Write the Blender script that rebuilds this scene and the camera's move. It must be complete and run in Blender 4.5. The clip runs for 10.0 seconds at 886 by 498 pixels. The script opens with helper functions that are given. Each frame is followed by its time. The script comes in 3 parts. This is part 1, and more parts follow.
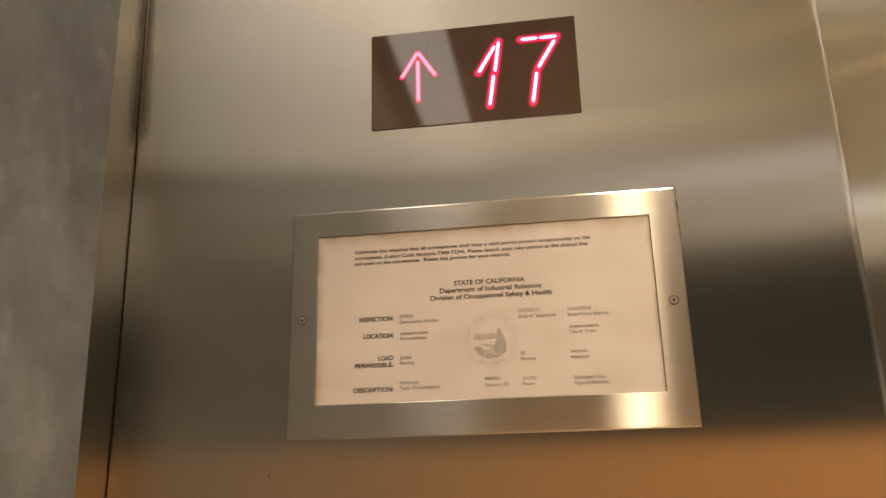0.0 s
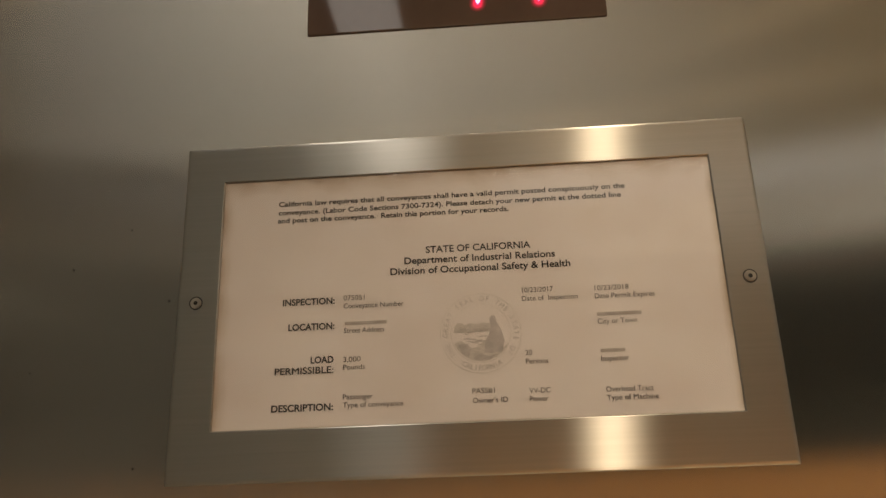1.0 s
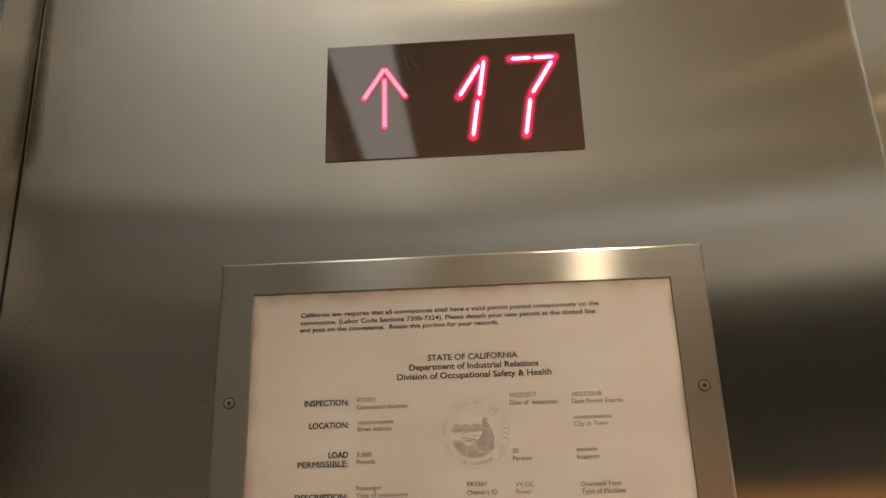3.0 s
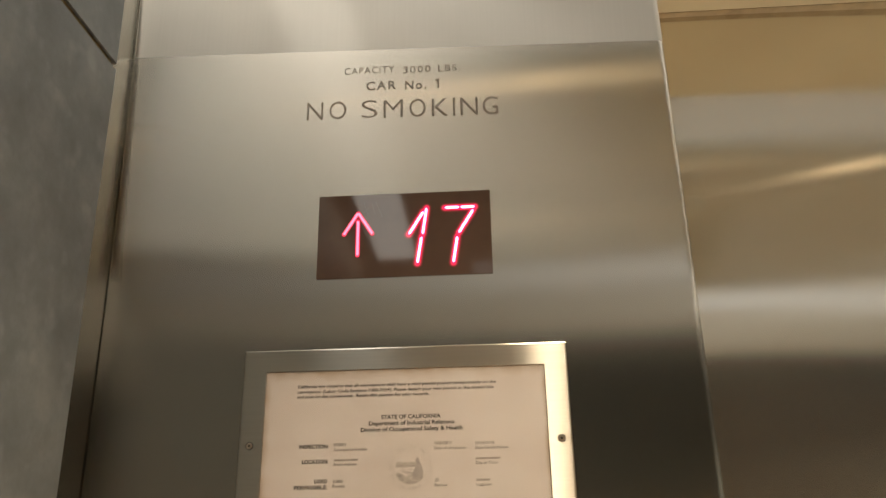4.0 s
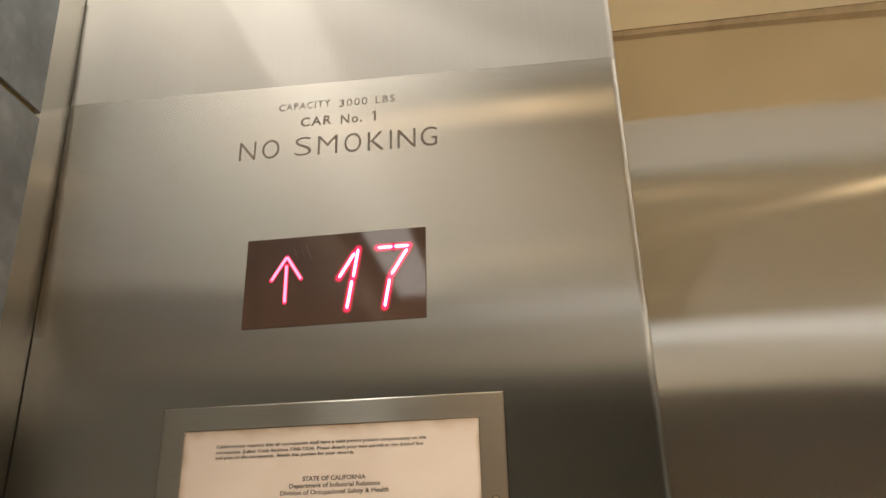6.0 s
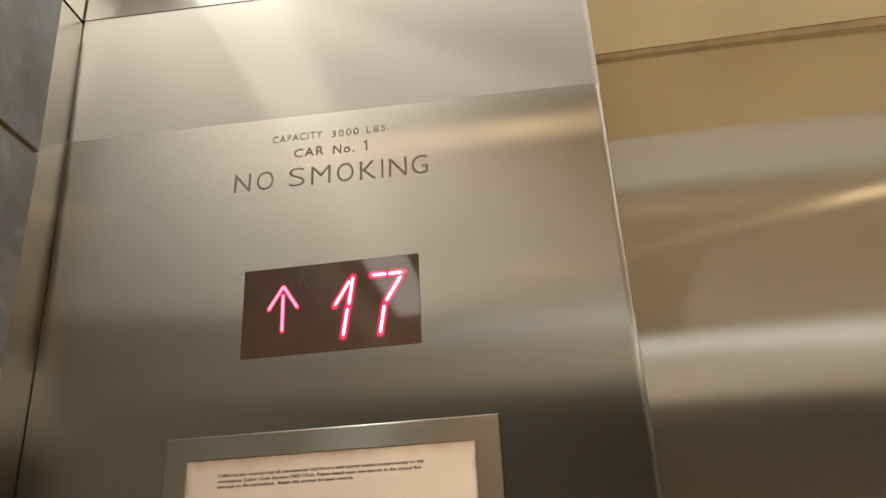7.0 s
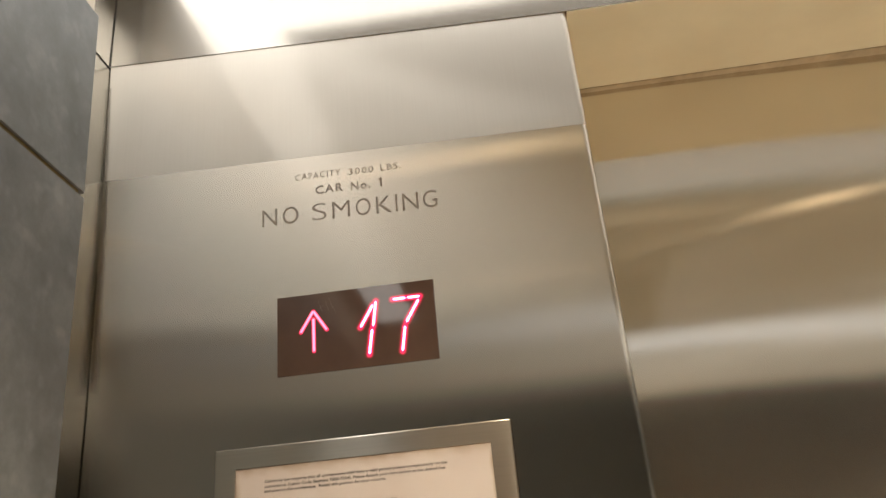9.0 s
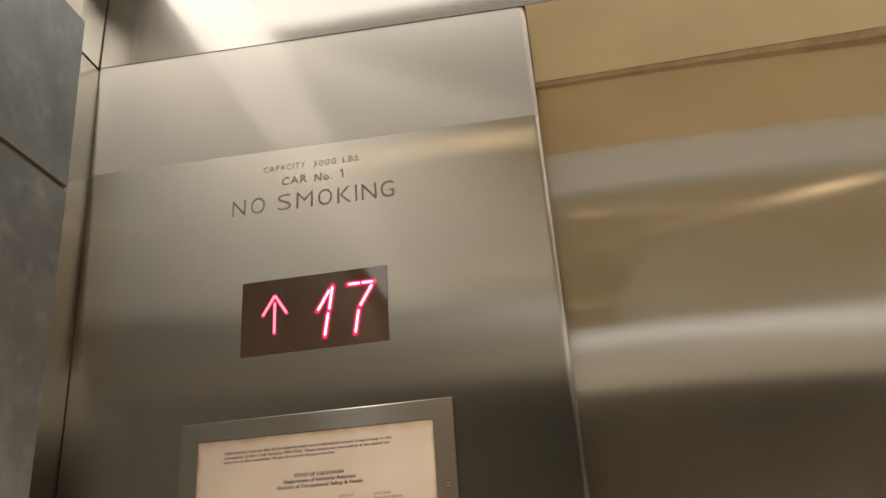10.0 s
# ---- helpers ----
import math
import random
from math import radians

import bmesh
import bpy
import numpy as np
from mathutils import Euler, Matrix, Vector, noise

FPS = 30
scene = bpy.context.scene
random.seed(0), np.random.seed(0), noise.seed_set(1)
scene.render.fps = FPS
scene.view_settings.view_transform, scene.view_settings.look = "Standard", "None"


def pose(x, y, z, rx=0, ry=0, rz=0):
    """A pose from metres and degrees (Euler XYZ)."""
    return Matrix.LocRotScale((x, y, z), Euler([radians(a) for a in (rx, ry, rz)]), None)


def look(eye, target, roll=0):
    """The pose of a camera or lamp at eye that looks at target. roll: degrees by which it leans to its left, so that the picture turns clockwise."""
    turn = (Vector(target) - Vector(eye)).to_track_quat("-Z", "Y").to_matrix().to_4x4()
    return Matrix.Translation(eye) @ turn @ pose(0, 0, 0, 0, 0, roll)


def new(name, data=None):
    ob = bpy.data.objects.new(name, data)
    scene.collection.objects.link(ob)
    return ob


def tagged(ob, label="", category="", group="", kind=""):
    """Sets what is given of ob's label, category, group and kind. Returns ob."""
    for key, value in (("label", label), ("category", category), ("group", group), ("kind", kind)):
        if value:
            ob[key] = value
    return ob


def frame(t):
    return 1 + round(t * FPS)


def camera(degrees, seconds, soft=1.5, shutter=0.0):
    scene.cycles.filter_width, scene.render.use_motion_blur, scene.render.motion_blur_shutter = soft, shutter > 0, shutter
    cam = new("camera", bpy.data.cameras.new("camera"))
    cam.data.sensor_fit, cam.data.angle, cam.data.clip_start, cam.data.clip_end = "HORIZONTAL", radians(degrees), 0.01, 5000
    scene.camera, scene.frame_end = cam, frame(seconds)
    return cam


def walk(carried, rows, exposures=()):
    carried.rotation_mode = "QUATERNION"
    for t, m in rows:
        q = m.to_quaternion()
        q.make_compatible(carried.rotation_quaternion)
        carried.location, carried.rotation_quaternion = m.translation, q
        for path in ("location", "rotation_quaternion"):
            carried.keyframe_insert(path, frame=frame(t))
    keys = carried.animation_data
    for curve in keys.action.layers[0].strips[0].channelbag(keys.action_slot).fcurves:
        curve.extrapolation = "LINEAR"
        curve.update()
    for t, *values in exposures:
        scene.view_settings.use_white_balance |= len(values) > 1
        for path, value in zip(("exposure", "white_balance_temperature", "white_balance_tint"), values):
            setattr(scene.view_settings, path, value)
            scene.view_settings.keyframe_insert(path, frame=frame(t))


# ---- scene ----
cam = camera(58.0, 10.0)
PATH = [
    (0, (0.047, -0.484, 1.622), (-0.23, 1.409, 2.205), -1.4),
    (0.5, (0.021, -0.356, 1.629), (-0.146, 1.538, 2.25), -1.7),
    (1, (0.01, -0.323, 1.64), (-0.106, 1.57, 2.274), -1.9),
    (1.5, (0.006, -0.313, 1.646), (-0.084, 1.572, 2.309), -2.3),
    (2, (0.008, -0.313, 1.645), (-0.105, 1.563, 2.33), -2.3),
    (2.5, (0.005, -0.32, 1.648), (-0.114, 1.556, 2.331), -2.1),
    (3, (0.012, -0.391, 1.666), (-0.084, 1.492, 2.335), -1.7),
    (3.2, (0.022, -0.448, 1.669), (-0.03, 1.439, 2.331), -1.8),
    (4.3, (0.083, -0.61, 1.646), (-0.074, 1.245, 2.375), -0.2),
    (4.5, (0.095, -0.597, 1.648), (-0.1, 1.257, 2.372), 0.4),
    (5, (0.122, -0.581, 1.644), (-0.131, 1.264, 2.373), 0.4),
    (5.5, (0.145, -0.558, 1.656), (-0.122, 1.269, 2.424), 0.3),
    (5.7, (0.154, -0.545, 1.667), (-0.11, 1.278, 2.447), -0.3),
    (6.8, (0.166, -0.556, 1.677), (-0.09, 1.249, 2.499), -2.7),
    (7, (0.167, -0.56, 1.675), (-0.082, 1.243, 2.503), -2.9),
    (7.5, (0.168, -0.561, 1.664), (-0.078, 1.246, 2.485), -3.6),
    (8, (0.172, -0.577, 1.673), (-0.057, 1.223, 2.513), -4.2),
    (8.5, (0.157, -0.606, 1.675), (-0.059, 1.198, 2.511), -4.6),
    (9, (0.136, -0.651, 1.665), (-0.016, 1.167, 2.484), -5.4),
    (9.5, (0.154, -0.668, 1.666), (-0.028, 1.148, 2.483), -5.2),
    (10, (0.228, -0.668, 1.641), (-0.053, 1.14, 2.448), -4.1),
]
walk(cam, [(t, look(eye, target, roll)) for t, eye, target, roll in PATH],
     exposures=((0.0, 0.3, 7800, 14), (0.5, -0.17, 7400, 12), (1.0, -0.34, 7250, 11), (2.5, -0.34, 7050, 10), (3.2, -0.03, 6950, 10), (4.5, 0.18, 7150, 8),
                (5.5, 0.43, 6950, 10), (7.5, 0.31, 7050, 11), (9.5, 0.4, 6850, 11), (10.0, 0.09, 7100, 11)))

# ---- world and light ----
world = bpy.data.worlds.new("shaft")
scene.world = world
world.use_nodes = True
world.node_tree.nodes["Background"].inputs[0].default_value = (0.02, 0.02, 0.02, 1)
world.node_tree.nodes["Background"].inputs[1].default_value = 0.2
DIFFUSER_POWER = 2.65     # diffusers round the hung ceiling
DIFFUSER_COLOUR = (1.0, 0.985, 0.95)
REAR_COLOUR = (0.96, 0.985, 1.0)    # cooler tubes along the rear wall
DOWN_POWER = 3.4        # strength of the recessed downlights
DOWN_COLOUR = (1.0, 0.85, 0.65)
LENS_COLOUR = (1.0, 0.76, 0.48)
BEAM_POWER = 26.0        # watts of each downlight's beam

# ---- plan of the lift car, metres ----
CAR_L, CAR_R = -0.255, 1.80      # side walls
CAR_BACK = -1.46                 # rear wall
CAR_TOP = 2.62                   # top of the canopy
PANEL_L, PANEL_R = -0.252, 0.2275
HEAD_Z = 2.2045                  # head of the door opening
JAMB = 0.15                      # depth of the jamb behind the panel
STONE_X = -0.235                 # face of the stone slabs
HUNG = (-0.10, 1.64, -1.225, -0.38, 2.316, 2.338)   # hung ceiling x0 x1 y0 y1 z0 z1


def lean(z):
    """The corner joint, bent above shoulder height to fit the camera's view."""
    return -0.2402 - 0.036 * max(0.0, z - 1.62) ** 2


# ---- materials ----
def mat(name):
    m = bpy.data.materials.new(name)
    m.use_nodes = True
    return m, m.node_tree.nodes, m.node_tree.links, m.node_tree.nodes["Principled BSDF"]


def noise_tex(nodes, links, scale, stretch=(1, 1, 1), detail=4.0, rough=0.55):
    tc = nodes.new("ShaderNodeTexCoord")
    mp = nodes.new("ShaderNodeMapping")
    mp.inputs["Scale"].default_value = stretch
    links.new(tc.outputs["Object"], mp.inputs["Vector"])
    n = nodes.new("ShaderNodeTexNoise")
    n.inputs["Scale"].default_value = scale
    n.inputs["Detail"].default_value = detail
    n.inputs["Roughness"].default_value = rough
    links.new(mp.outputs["Vector"], n.inputs["Vector"])
    return n.outputs["Fac"]


def ramp(nodes, links, fac, stops):
    r = nodes.new("ShaderNodeValToRGB")
    while len(r.color_ramp.elements) < len(stops):
        r.color_ramp.elements.new(0.5)
    for e, (p, c) in zip(r.color_ramp.elements, stops):
        e.position, e.color = p, (*c, 1)
    links.new(fac, r.inputs["Fac"])
    return r.outputs["Color"]


def span(nodes, links, fac, lo, hi, a=0.0, b=1.0):
    r = nodes.new("ShaderNodeMapRange")
    r.inputs["From Min"].default_value, r.inputs["From Max"].default_value = a, b
    r.inputs["To Min"].default_value, r.inputs["To Max"].default_value = lo, hi
    links.new(fac, r.inputs["Value"])
    return r.outputs["Result"]


def brushed(name, colour, mirror, drawn, worn, shares, turned, grain, depth=0.05, pull=(-0.1, -0.8)):
    """Brushed stainless steel: a faint mirror lobe, a lobe drawn out across the grain, and a broad one from the worn finish."""
    m, nodes, links, p = mat(name)
    out = nodes["Material Output"]
    tan = nodes.new("ShaderNodeTangent")
    tan.direction_type = "UV_MAP"
    tan.uv_map = "grain"
    p, q, w = nodes.new("ShaderNodeBsdfAnisotropic"), nodes.new("ShaderNodeBsdfAnisotropic"), nodes.new("ShaderNodeBsdfPrincipled")
    streak = noise_tex(nodes, links, 1.0, grain, 3.0, 0.7)
    cloud = noise_tex(nodes, links, 9.0, (1, 1, 1), 4.0, 0.6)
    tint = ramp(nodes, links, streak, [(0.25, tuple(v * (1 - depth) for v in colour)), (0.75, colour)])
    for b, rough, aniso in ((p, mirror, pull[0]), (q, drawn, pull[1])):
        b.distribution = "BECKMANN"
        b.inputs["Anisotropy"].default_value = aniso
        b.inputs["Rotation"].default_value = 0.25 if turned else 0.0
        links.new(tint, b.inputs["Color"])
        b.inputs["Roughness"].default_value = rough
        links.new(tan.outputs["Tangent"], b.inputs["Tangent"])
    w.inputs["Metallic"].default_value = 1.0
    w.inputs["Anisotropic"].default_value = 0.5
    w.inputs["Anisotropic Rotation"].default_value = 0.25 if turned else 0.0
    links.new(tan.outputs["Tangent"], w.inputs["Tangent"])
    links.new(tint, w.inputs["Base Color"])
    links.new(span(nodes, links, cloud, worn - 0.08, worn + 0.08, 0.3, 0.7), w.inputs["Roughness"])
    one, two = nodes.new("ShaderNodeMixShader"), nodes.new("ShaderNodeMixShader")
    one.inputs["Fac"].default_value = shares[0]
    two.inputs["Fac"].default_value = shares[1]
    links.new(p.outputs[0], one.inputs[1])
    links.new(q.outputs[0], one.inputs[2])
    links.new(one.outputs[0], two.inputs[1])
    links.new(w.outputs[0], two.inputs[2])
    links.new(two.outputs[0], out.inputs["Surface"])
    return m


def plain(name, colour, rough, metal=0.0, vary=0.12, scale=40.0, spec=0.5, coat=0.0, bump=0.0, stretch=(1, 1, 1)):
    m, nodes, links, p = mat(name)
    f = noise_tex(nodes, links, scale, stretch)
    lo, hi = tuple(v * (1 - vary) for v in colour), tuple(min(1, v * (1 + vary)) for v in colour)
    links.new(ramp(nodes, links, f, [(0.3, lo), (0.7, hi)]), p.inputs["Base Color"])
    p.inputs["Metallic"].default_value = metal
    p.inputs["Specular IOR Level"].default_value = spec
    p.inputs["Coat Weight"].default_value = coat
    links.new(span(nodes, links, f, rough * 0.85, min(1, rough * 1.15), 0.3, 0.7), p.inputs["Roughness"])
    if bump:
        b = nodes.new("ShaderNodeBump")
        b.inputs["Strength"].default_value = bump
        b.inputs["Distance"].default_value = 0.002
        links.new(f, b.inputs["Height"])
        links.new(b.outputs["Normal"], p.inputs["Normal"])
    return m


def glowing(name, colour, strength, body=(0.05, 0.01, 0.01), rough=0.5):
    m, nodes, links, p = mat(name)
    p.inputs["Base Color"].default_value = (*body, 1)
    p.inputs["Roughness"].default_value = rough
    p.inputs["Emission Color"].default_value = (*colour, 1)
    p.inputs["Emission Strength"].default_value = strength
    return m


def stone():
    m, nodes, links, p = mat("grey_stone")
    big = noise_tex(nodes, links, 17.0, (1, 1, 1), 5.0, 0.62)
    mid = noise_tex(nodes, links, 70.0, (1, 1, 0.8), 4.0, 0.6)
    flecks = noise_tex(nodes, links, 38.0, (1, 1, 1), 2.0, 0.4)
    mx = nodes.new("ShaderNodeMath")
    mx.operation = "MULTIPLY_ADD"
    links.new(mid, mx.inputs[0])
    mx.inputs[1].default_value = 0.35
    links.new(big, mx.inputs[2])
    fl = nodes.new("ShaderNodeMath")
    fl.operation = "ADD"
    links.new(mx.outputs[0], fl.inputs[0])
    links.new(span(nodes, links, flecks, 0.0, 0.22, 0.60, 0.78), fl.inputs[1])
    col = ramp(nodes, links, fl.outputs[0], [(0.44, (0.104, 0.120, 0.131)), (0.68, (0.150, 0.171, 0.186)), (0.98, (0.235, 0.264, 0.283))])
    links.new(col, p.inputs["Base Color"])
    links.new(span(nodes, links, mid, 0.34, 0.50, 0.3, 0.7), p.inputs["Roughness"])
    return m


def paper():
    m, nodes, links, p = mat("aged_paper")
    tc = nodes.new("ShaderNodeTexCoord")
    sep = nodes.new("ShaderNodeSeparateXYZ")
    links.new(tc.outputs["Generated"], sep.inputs["Vector"])
    def scaled(source, a, b):
        n = nodes.new("ShaderNodeMath")
        n.operation = "MULTIPLY_ADD"
        links.new(source, n.inputs[0])
        n.inputs[1].default_value, n.inputs[2].default_value = a, b
        return n.outputs[0]

    def lesser(p1, p2):
        n = nodes.new("ShaderNodeMath")
        n.operation = "MINIMUM"
        links.new(p1, n.inputs[0])
        links.new(p2, n.inputs[1])
        return n.outputs[0]

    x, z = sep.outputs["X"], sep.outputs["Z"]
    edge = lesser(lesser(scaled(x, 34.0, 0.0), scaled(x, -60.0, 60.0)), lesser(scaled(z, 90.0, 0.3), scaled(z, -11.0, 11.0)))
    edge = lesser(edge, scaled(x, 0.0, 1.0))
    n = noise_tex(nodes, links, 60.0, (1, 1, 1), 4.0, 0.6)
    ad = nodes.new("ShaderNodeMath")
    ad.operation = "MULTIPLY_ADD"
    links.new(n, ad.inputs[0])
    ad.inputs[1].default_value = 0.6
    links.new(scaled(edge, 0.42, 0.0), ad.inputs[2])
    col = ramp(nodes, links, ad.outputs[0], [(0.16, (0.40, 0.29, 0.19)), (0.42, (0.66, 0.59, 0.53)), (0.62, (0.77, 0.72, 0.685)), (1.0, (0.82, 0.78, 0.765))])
    blotch = ramp(nodes, links, noise_tex(nodes, links, 22.0, (1, 1, 1.6), 3.0, 0.5), [(0.30, (0.93, 0.91, 0.905)), (0.62, (1.0, 1.0, 1.0))])
    mul = nodes.new("ShaderNodeMix")
    mul.data_type, mul.blend_type = "RGBA", "MULTIPLY"
    mul.inputs[0].default_value = 1.0
    links.new(col, mul.inputs[6])
    links.new(blotch, mul.inputs[7])
    links.new(mul.outputs[2], p.inputs["Base Color"])
    p.inputs["Roughness"].default_value = 0.6
    return m


STEEL = (0.605, 0.575, 0.52)
M_PANEL = brushed("brushed_steel_upright", STEEL, 0.12, 0.245, 0.50, (0.96, 0.025), False, (700, 700, 6), 0.04, (-0.6, -0.79))
M_TRIM = brushed("brushed_steel_trim", (0.48, 0.46, 0.415), 0.12, 0.22, 0.50, (0.92, 0.06), False, (700, 700, 6), 0.05, (-0.1, -0.6))
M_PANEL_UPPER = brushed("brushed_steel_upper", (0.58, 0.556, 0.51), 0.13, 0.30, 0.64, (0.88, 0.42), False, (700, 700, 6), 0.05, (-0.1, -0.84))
M_FASCIA = brushed("brushed_steel_fascia", (0.43, 0.414, 0.385), 0.16, 0.26, 0.60, (0.60, 0.25), False, (700, 700, 6), 0.05, (-0.1, -0.6))
M_FRAME = brushed("brushed_steel_level", STEEL, 0.20, 0.50, 0.48, (0.38, 0.12), True, (8, 700, 700), 0.08, (-0.2, -0.9))
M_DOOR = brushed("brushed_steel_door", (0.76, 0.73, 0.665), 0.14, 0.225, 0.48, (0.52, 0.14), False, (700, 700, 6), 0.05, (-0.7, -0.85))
M_STONE = stone()
# colour darkened to put the dark zone into the steel's reflections
M_REAR = plain("dark_reflected_wall", (0.016, 0.016, 0.008), 0.3, 0.0, 0.3, 20)
M_JOINT = plain("brass_joint", (0.16, 0.13, 0.06), 0.5, 0.4, 0.2, 120)
M_DARK = plain("dark_gap", (0.012, 0.011, 0.010), 0.7, 0.0, 0.3, 60)
M_LINING = plain("tan_lining", (0.86, 0.895, 0.77), 0.38, 0.0, 0.06, 8)
M_HEADGAP = plain("head_seal", (0.50, 0.475, 0.38), 0.5, 0.0, 0.2, 60)
M_PAPER = paper()
M_INK = plain("printing_ink", (0.014, 0.012, 0.012), 0.5, 0.0, 0.1, 200)
M_INK2 = plain("faded_ink", (0.10, 0.088, 0.085), 0.6, 0.0, 0.2, 200)
M_INK3 = plain("pale_ink", (0.60, 0.56, 0.52), 0.6, 0.0, 0.15, 300)
M_INK4 = plain("seal_ink", (0.50, 0.46, 0.44), 0.6, 0.0, 0.15, 300)
M_INKBAR = plain("blurred_ink", (0.44, 0.40, 0.37), 0.6, 0.0, 0.2, 300)
M_ENGRAVED = plain("engraving_fill", (0.25, 0.225, 0.185), 0.55, 0.0, 0.25, 300)
M_SMOKED = plain("smoked_acrylic", (0.102, 0.066, 0.051), 0.055, 0.0, 0.1, 30, 0.58)
M_SCRATCH = plain("scratched_acrylic", (0.16, 0.13, 0.12), 0.5, 0.0, 0.3, 900)
M_LED = glowing("red_led", (1.0, 0.12, 0.26), 12.0)
M_ARROW = glowing("red_arrow_led", (1.0, 0.16, 0.28), 2.7)
# emissive layers that paint the glow round the lit strokes
M_SPILL = [glowing("red_led_glow", (1.0, 0.012, 0.09), e, (0.102, 0.066, 0.051), 0.055) for e in (0.09, 0.28, 0.75, 1.5)]
M_SCREW = plain("screw_steel", (0.50, 0.46, 0.40), 0.35, 1.0, 0.15, 300)
M_CANOPY = plain("canopy_paint", (0.78, 0.76, 0.70), 0.6, 0.0, 0.05, 12)
M_HUNG = plain("cream_laminate", (0.57, 0.59, 0.515), 0.35, 0.0, 0.15, 14)
M_FRIEZE = plain("matt_cream_frieze", (0.60, 0.555, 0.48), 0.6, 0.0, 0.08, 14)
M_WOOD = plain("wall_veneer", (0.56, 0.29, 0.11), 0.4, 0.0, 0.25, 6, 0.5, 0.0, 0.0, (14, 14, 1))
M_FLOOR = plain("pale_floor_tile", (0.80, 0.765, 0.70), 0.35, 0.0, 0.12, 9)
M_DIFFUSER = glowing("diffuser_sheet", DIFFUSER_COLOUR, DIFFUSER_POWER)
M_DIFFUSER_SIDE = glowing("brighter_diffuser_sheet", DIFFUSER_COLOUR, DIFFUSER_POWER * 1.12)
M_DIFFUSER_FRONT = glowing("dimmer_diffuser_sheet", DIFFUSER_COLOUR, DIFFUSER_POWER * 0.95)
M_DIFFUSER_COVE = glowing("opal_cove_sheet", (1.0, 0.96, 0.84), DIFFUSER_POWER * 0.12)
M_DIFFUSER_REAR = glowing("rear_diffuser_sheet", REAR_COLOUR, DIFFUSER_POWER * 1.9)
# faint glow that stands in for the lit surfaces of the rear cove
M_REAR_GLOW = glowing("rear_cove_glow", REAR_COLOUR, DIFFUSER_POWER * 0.26)
M_DOWN = glowing("downlight_lens", LENS_COLOUR, DOWN_POWER)

m, nodes, links, p = mat("clear_acrylic")
clear, gloss, both, edge = (nodes.new(k) for k in ("ShaderNodeBsdfTransparent", "ShaderNodeBsdfAnisotropic", "ShaderNodeMixShader", "ShaderNodeFresnel"))
gloss.inputs["Roughness"].default_value = 0.045
edge.inputs["IOR"].default_value = 1.47
links.new(edge.outputs[0], both.inputs[0])
links.new(clear.outputs[0], both.inputs[1])
links.new(gloss.outputs[0], both.inputs[2])
links.new(both.outputs[0], nodes["Material Output"].inputs["Surface"])
M_CLEAR = m


# brown film: the steel's dark corner reflection put in as colour
m, nodes, links, p = mat("painted_reflection")
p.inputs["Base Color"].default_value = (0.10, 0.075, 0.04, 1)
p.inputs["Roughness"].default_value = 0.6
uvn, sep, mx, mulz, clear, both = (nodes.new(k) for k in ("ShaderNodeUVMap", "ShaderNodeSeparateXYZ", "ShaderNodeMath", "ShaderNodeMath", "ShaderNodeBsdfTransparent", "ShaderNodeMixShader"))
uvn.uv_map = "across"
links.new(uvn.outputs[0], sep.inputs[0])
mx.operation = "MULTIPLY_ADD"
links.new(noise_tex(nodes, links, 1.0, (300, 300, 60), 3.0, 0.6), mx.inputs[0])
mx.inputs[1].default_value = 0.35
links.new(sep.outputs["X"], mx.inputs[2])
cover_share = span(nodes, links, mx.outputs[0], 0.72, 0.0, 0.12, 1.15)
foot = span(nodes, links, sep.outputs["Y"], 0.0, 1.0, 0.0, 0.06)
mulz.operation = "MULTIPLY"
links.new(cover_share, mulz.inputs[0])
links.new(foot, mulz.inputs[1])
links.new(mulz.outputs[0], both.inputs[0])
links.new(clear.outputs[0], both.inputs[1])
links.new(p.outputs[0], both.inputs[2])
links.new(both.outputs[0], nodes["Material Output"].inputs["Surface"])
M_CORNER_REFLECTION = m


# ---- mesh helpers ----
def finish(name, bm, material, smooth=False):
    """A mesh from a bmesh, with a flat projection along the faces that carries the direction of the grain."""
    bmesh.ops.recalc_face_normals(bm, faces=bm.faces)
    uv = bm.loops.layers.uv.new("grain")
    for f in bm.faces:
        n = f.normal
        for lp in f.loops:
            x, y, z = lp.vert.co
            if abs(n.z) > 0.8:
                lp[uv].uv = (x, y)
            elif abs(n.x) > abs(n.y):
                lp[uv].uv = (y, z)
            else:
                lp[uv].uv = (x, z)
        f.smooth = smooth
    me = bpy.data.meshes.new(name)
    bm.to_mesh(me)
    bm.free()
    me.materials.append(material)
    return me


def part(name, bm, material, parent=None, label="", smooth=False):
    ob = new(name, finish(name, bm, material, smooth))
    if parent:
        ob.parent = parent
    if label:
        ob["label"] = label
    return ob


def slab(x0, x1, y0, y1, z0, z1, bevel=0.0, seg=2):
    bm = bmesh.new()
    bmesh.ops.create_cube(bm, size=1.0)
    for v in bm.verts:
        v.co = Vector(((x0 + x1) / 2 + v.co.x * (x1 - x0), (y0 + y1) / 2 + v.co.y * (y1 - y0), (z0 + z1) / 2 + v.co.z * (z1 - z0)))
    if bevel:
        bmesh.ops.bevel(bm, geom=bm.edges[:], offset=bevel, segments=seg, affect="EDGES", profile=0.5)
    return bm


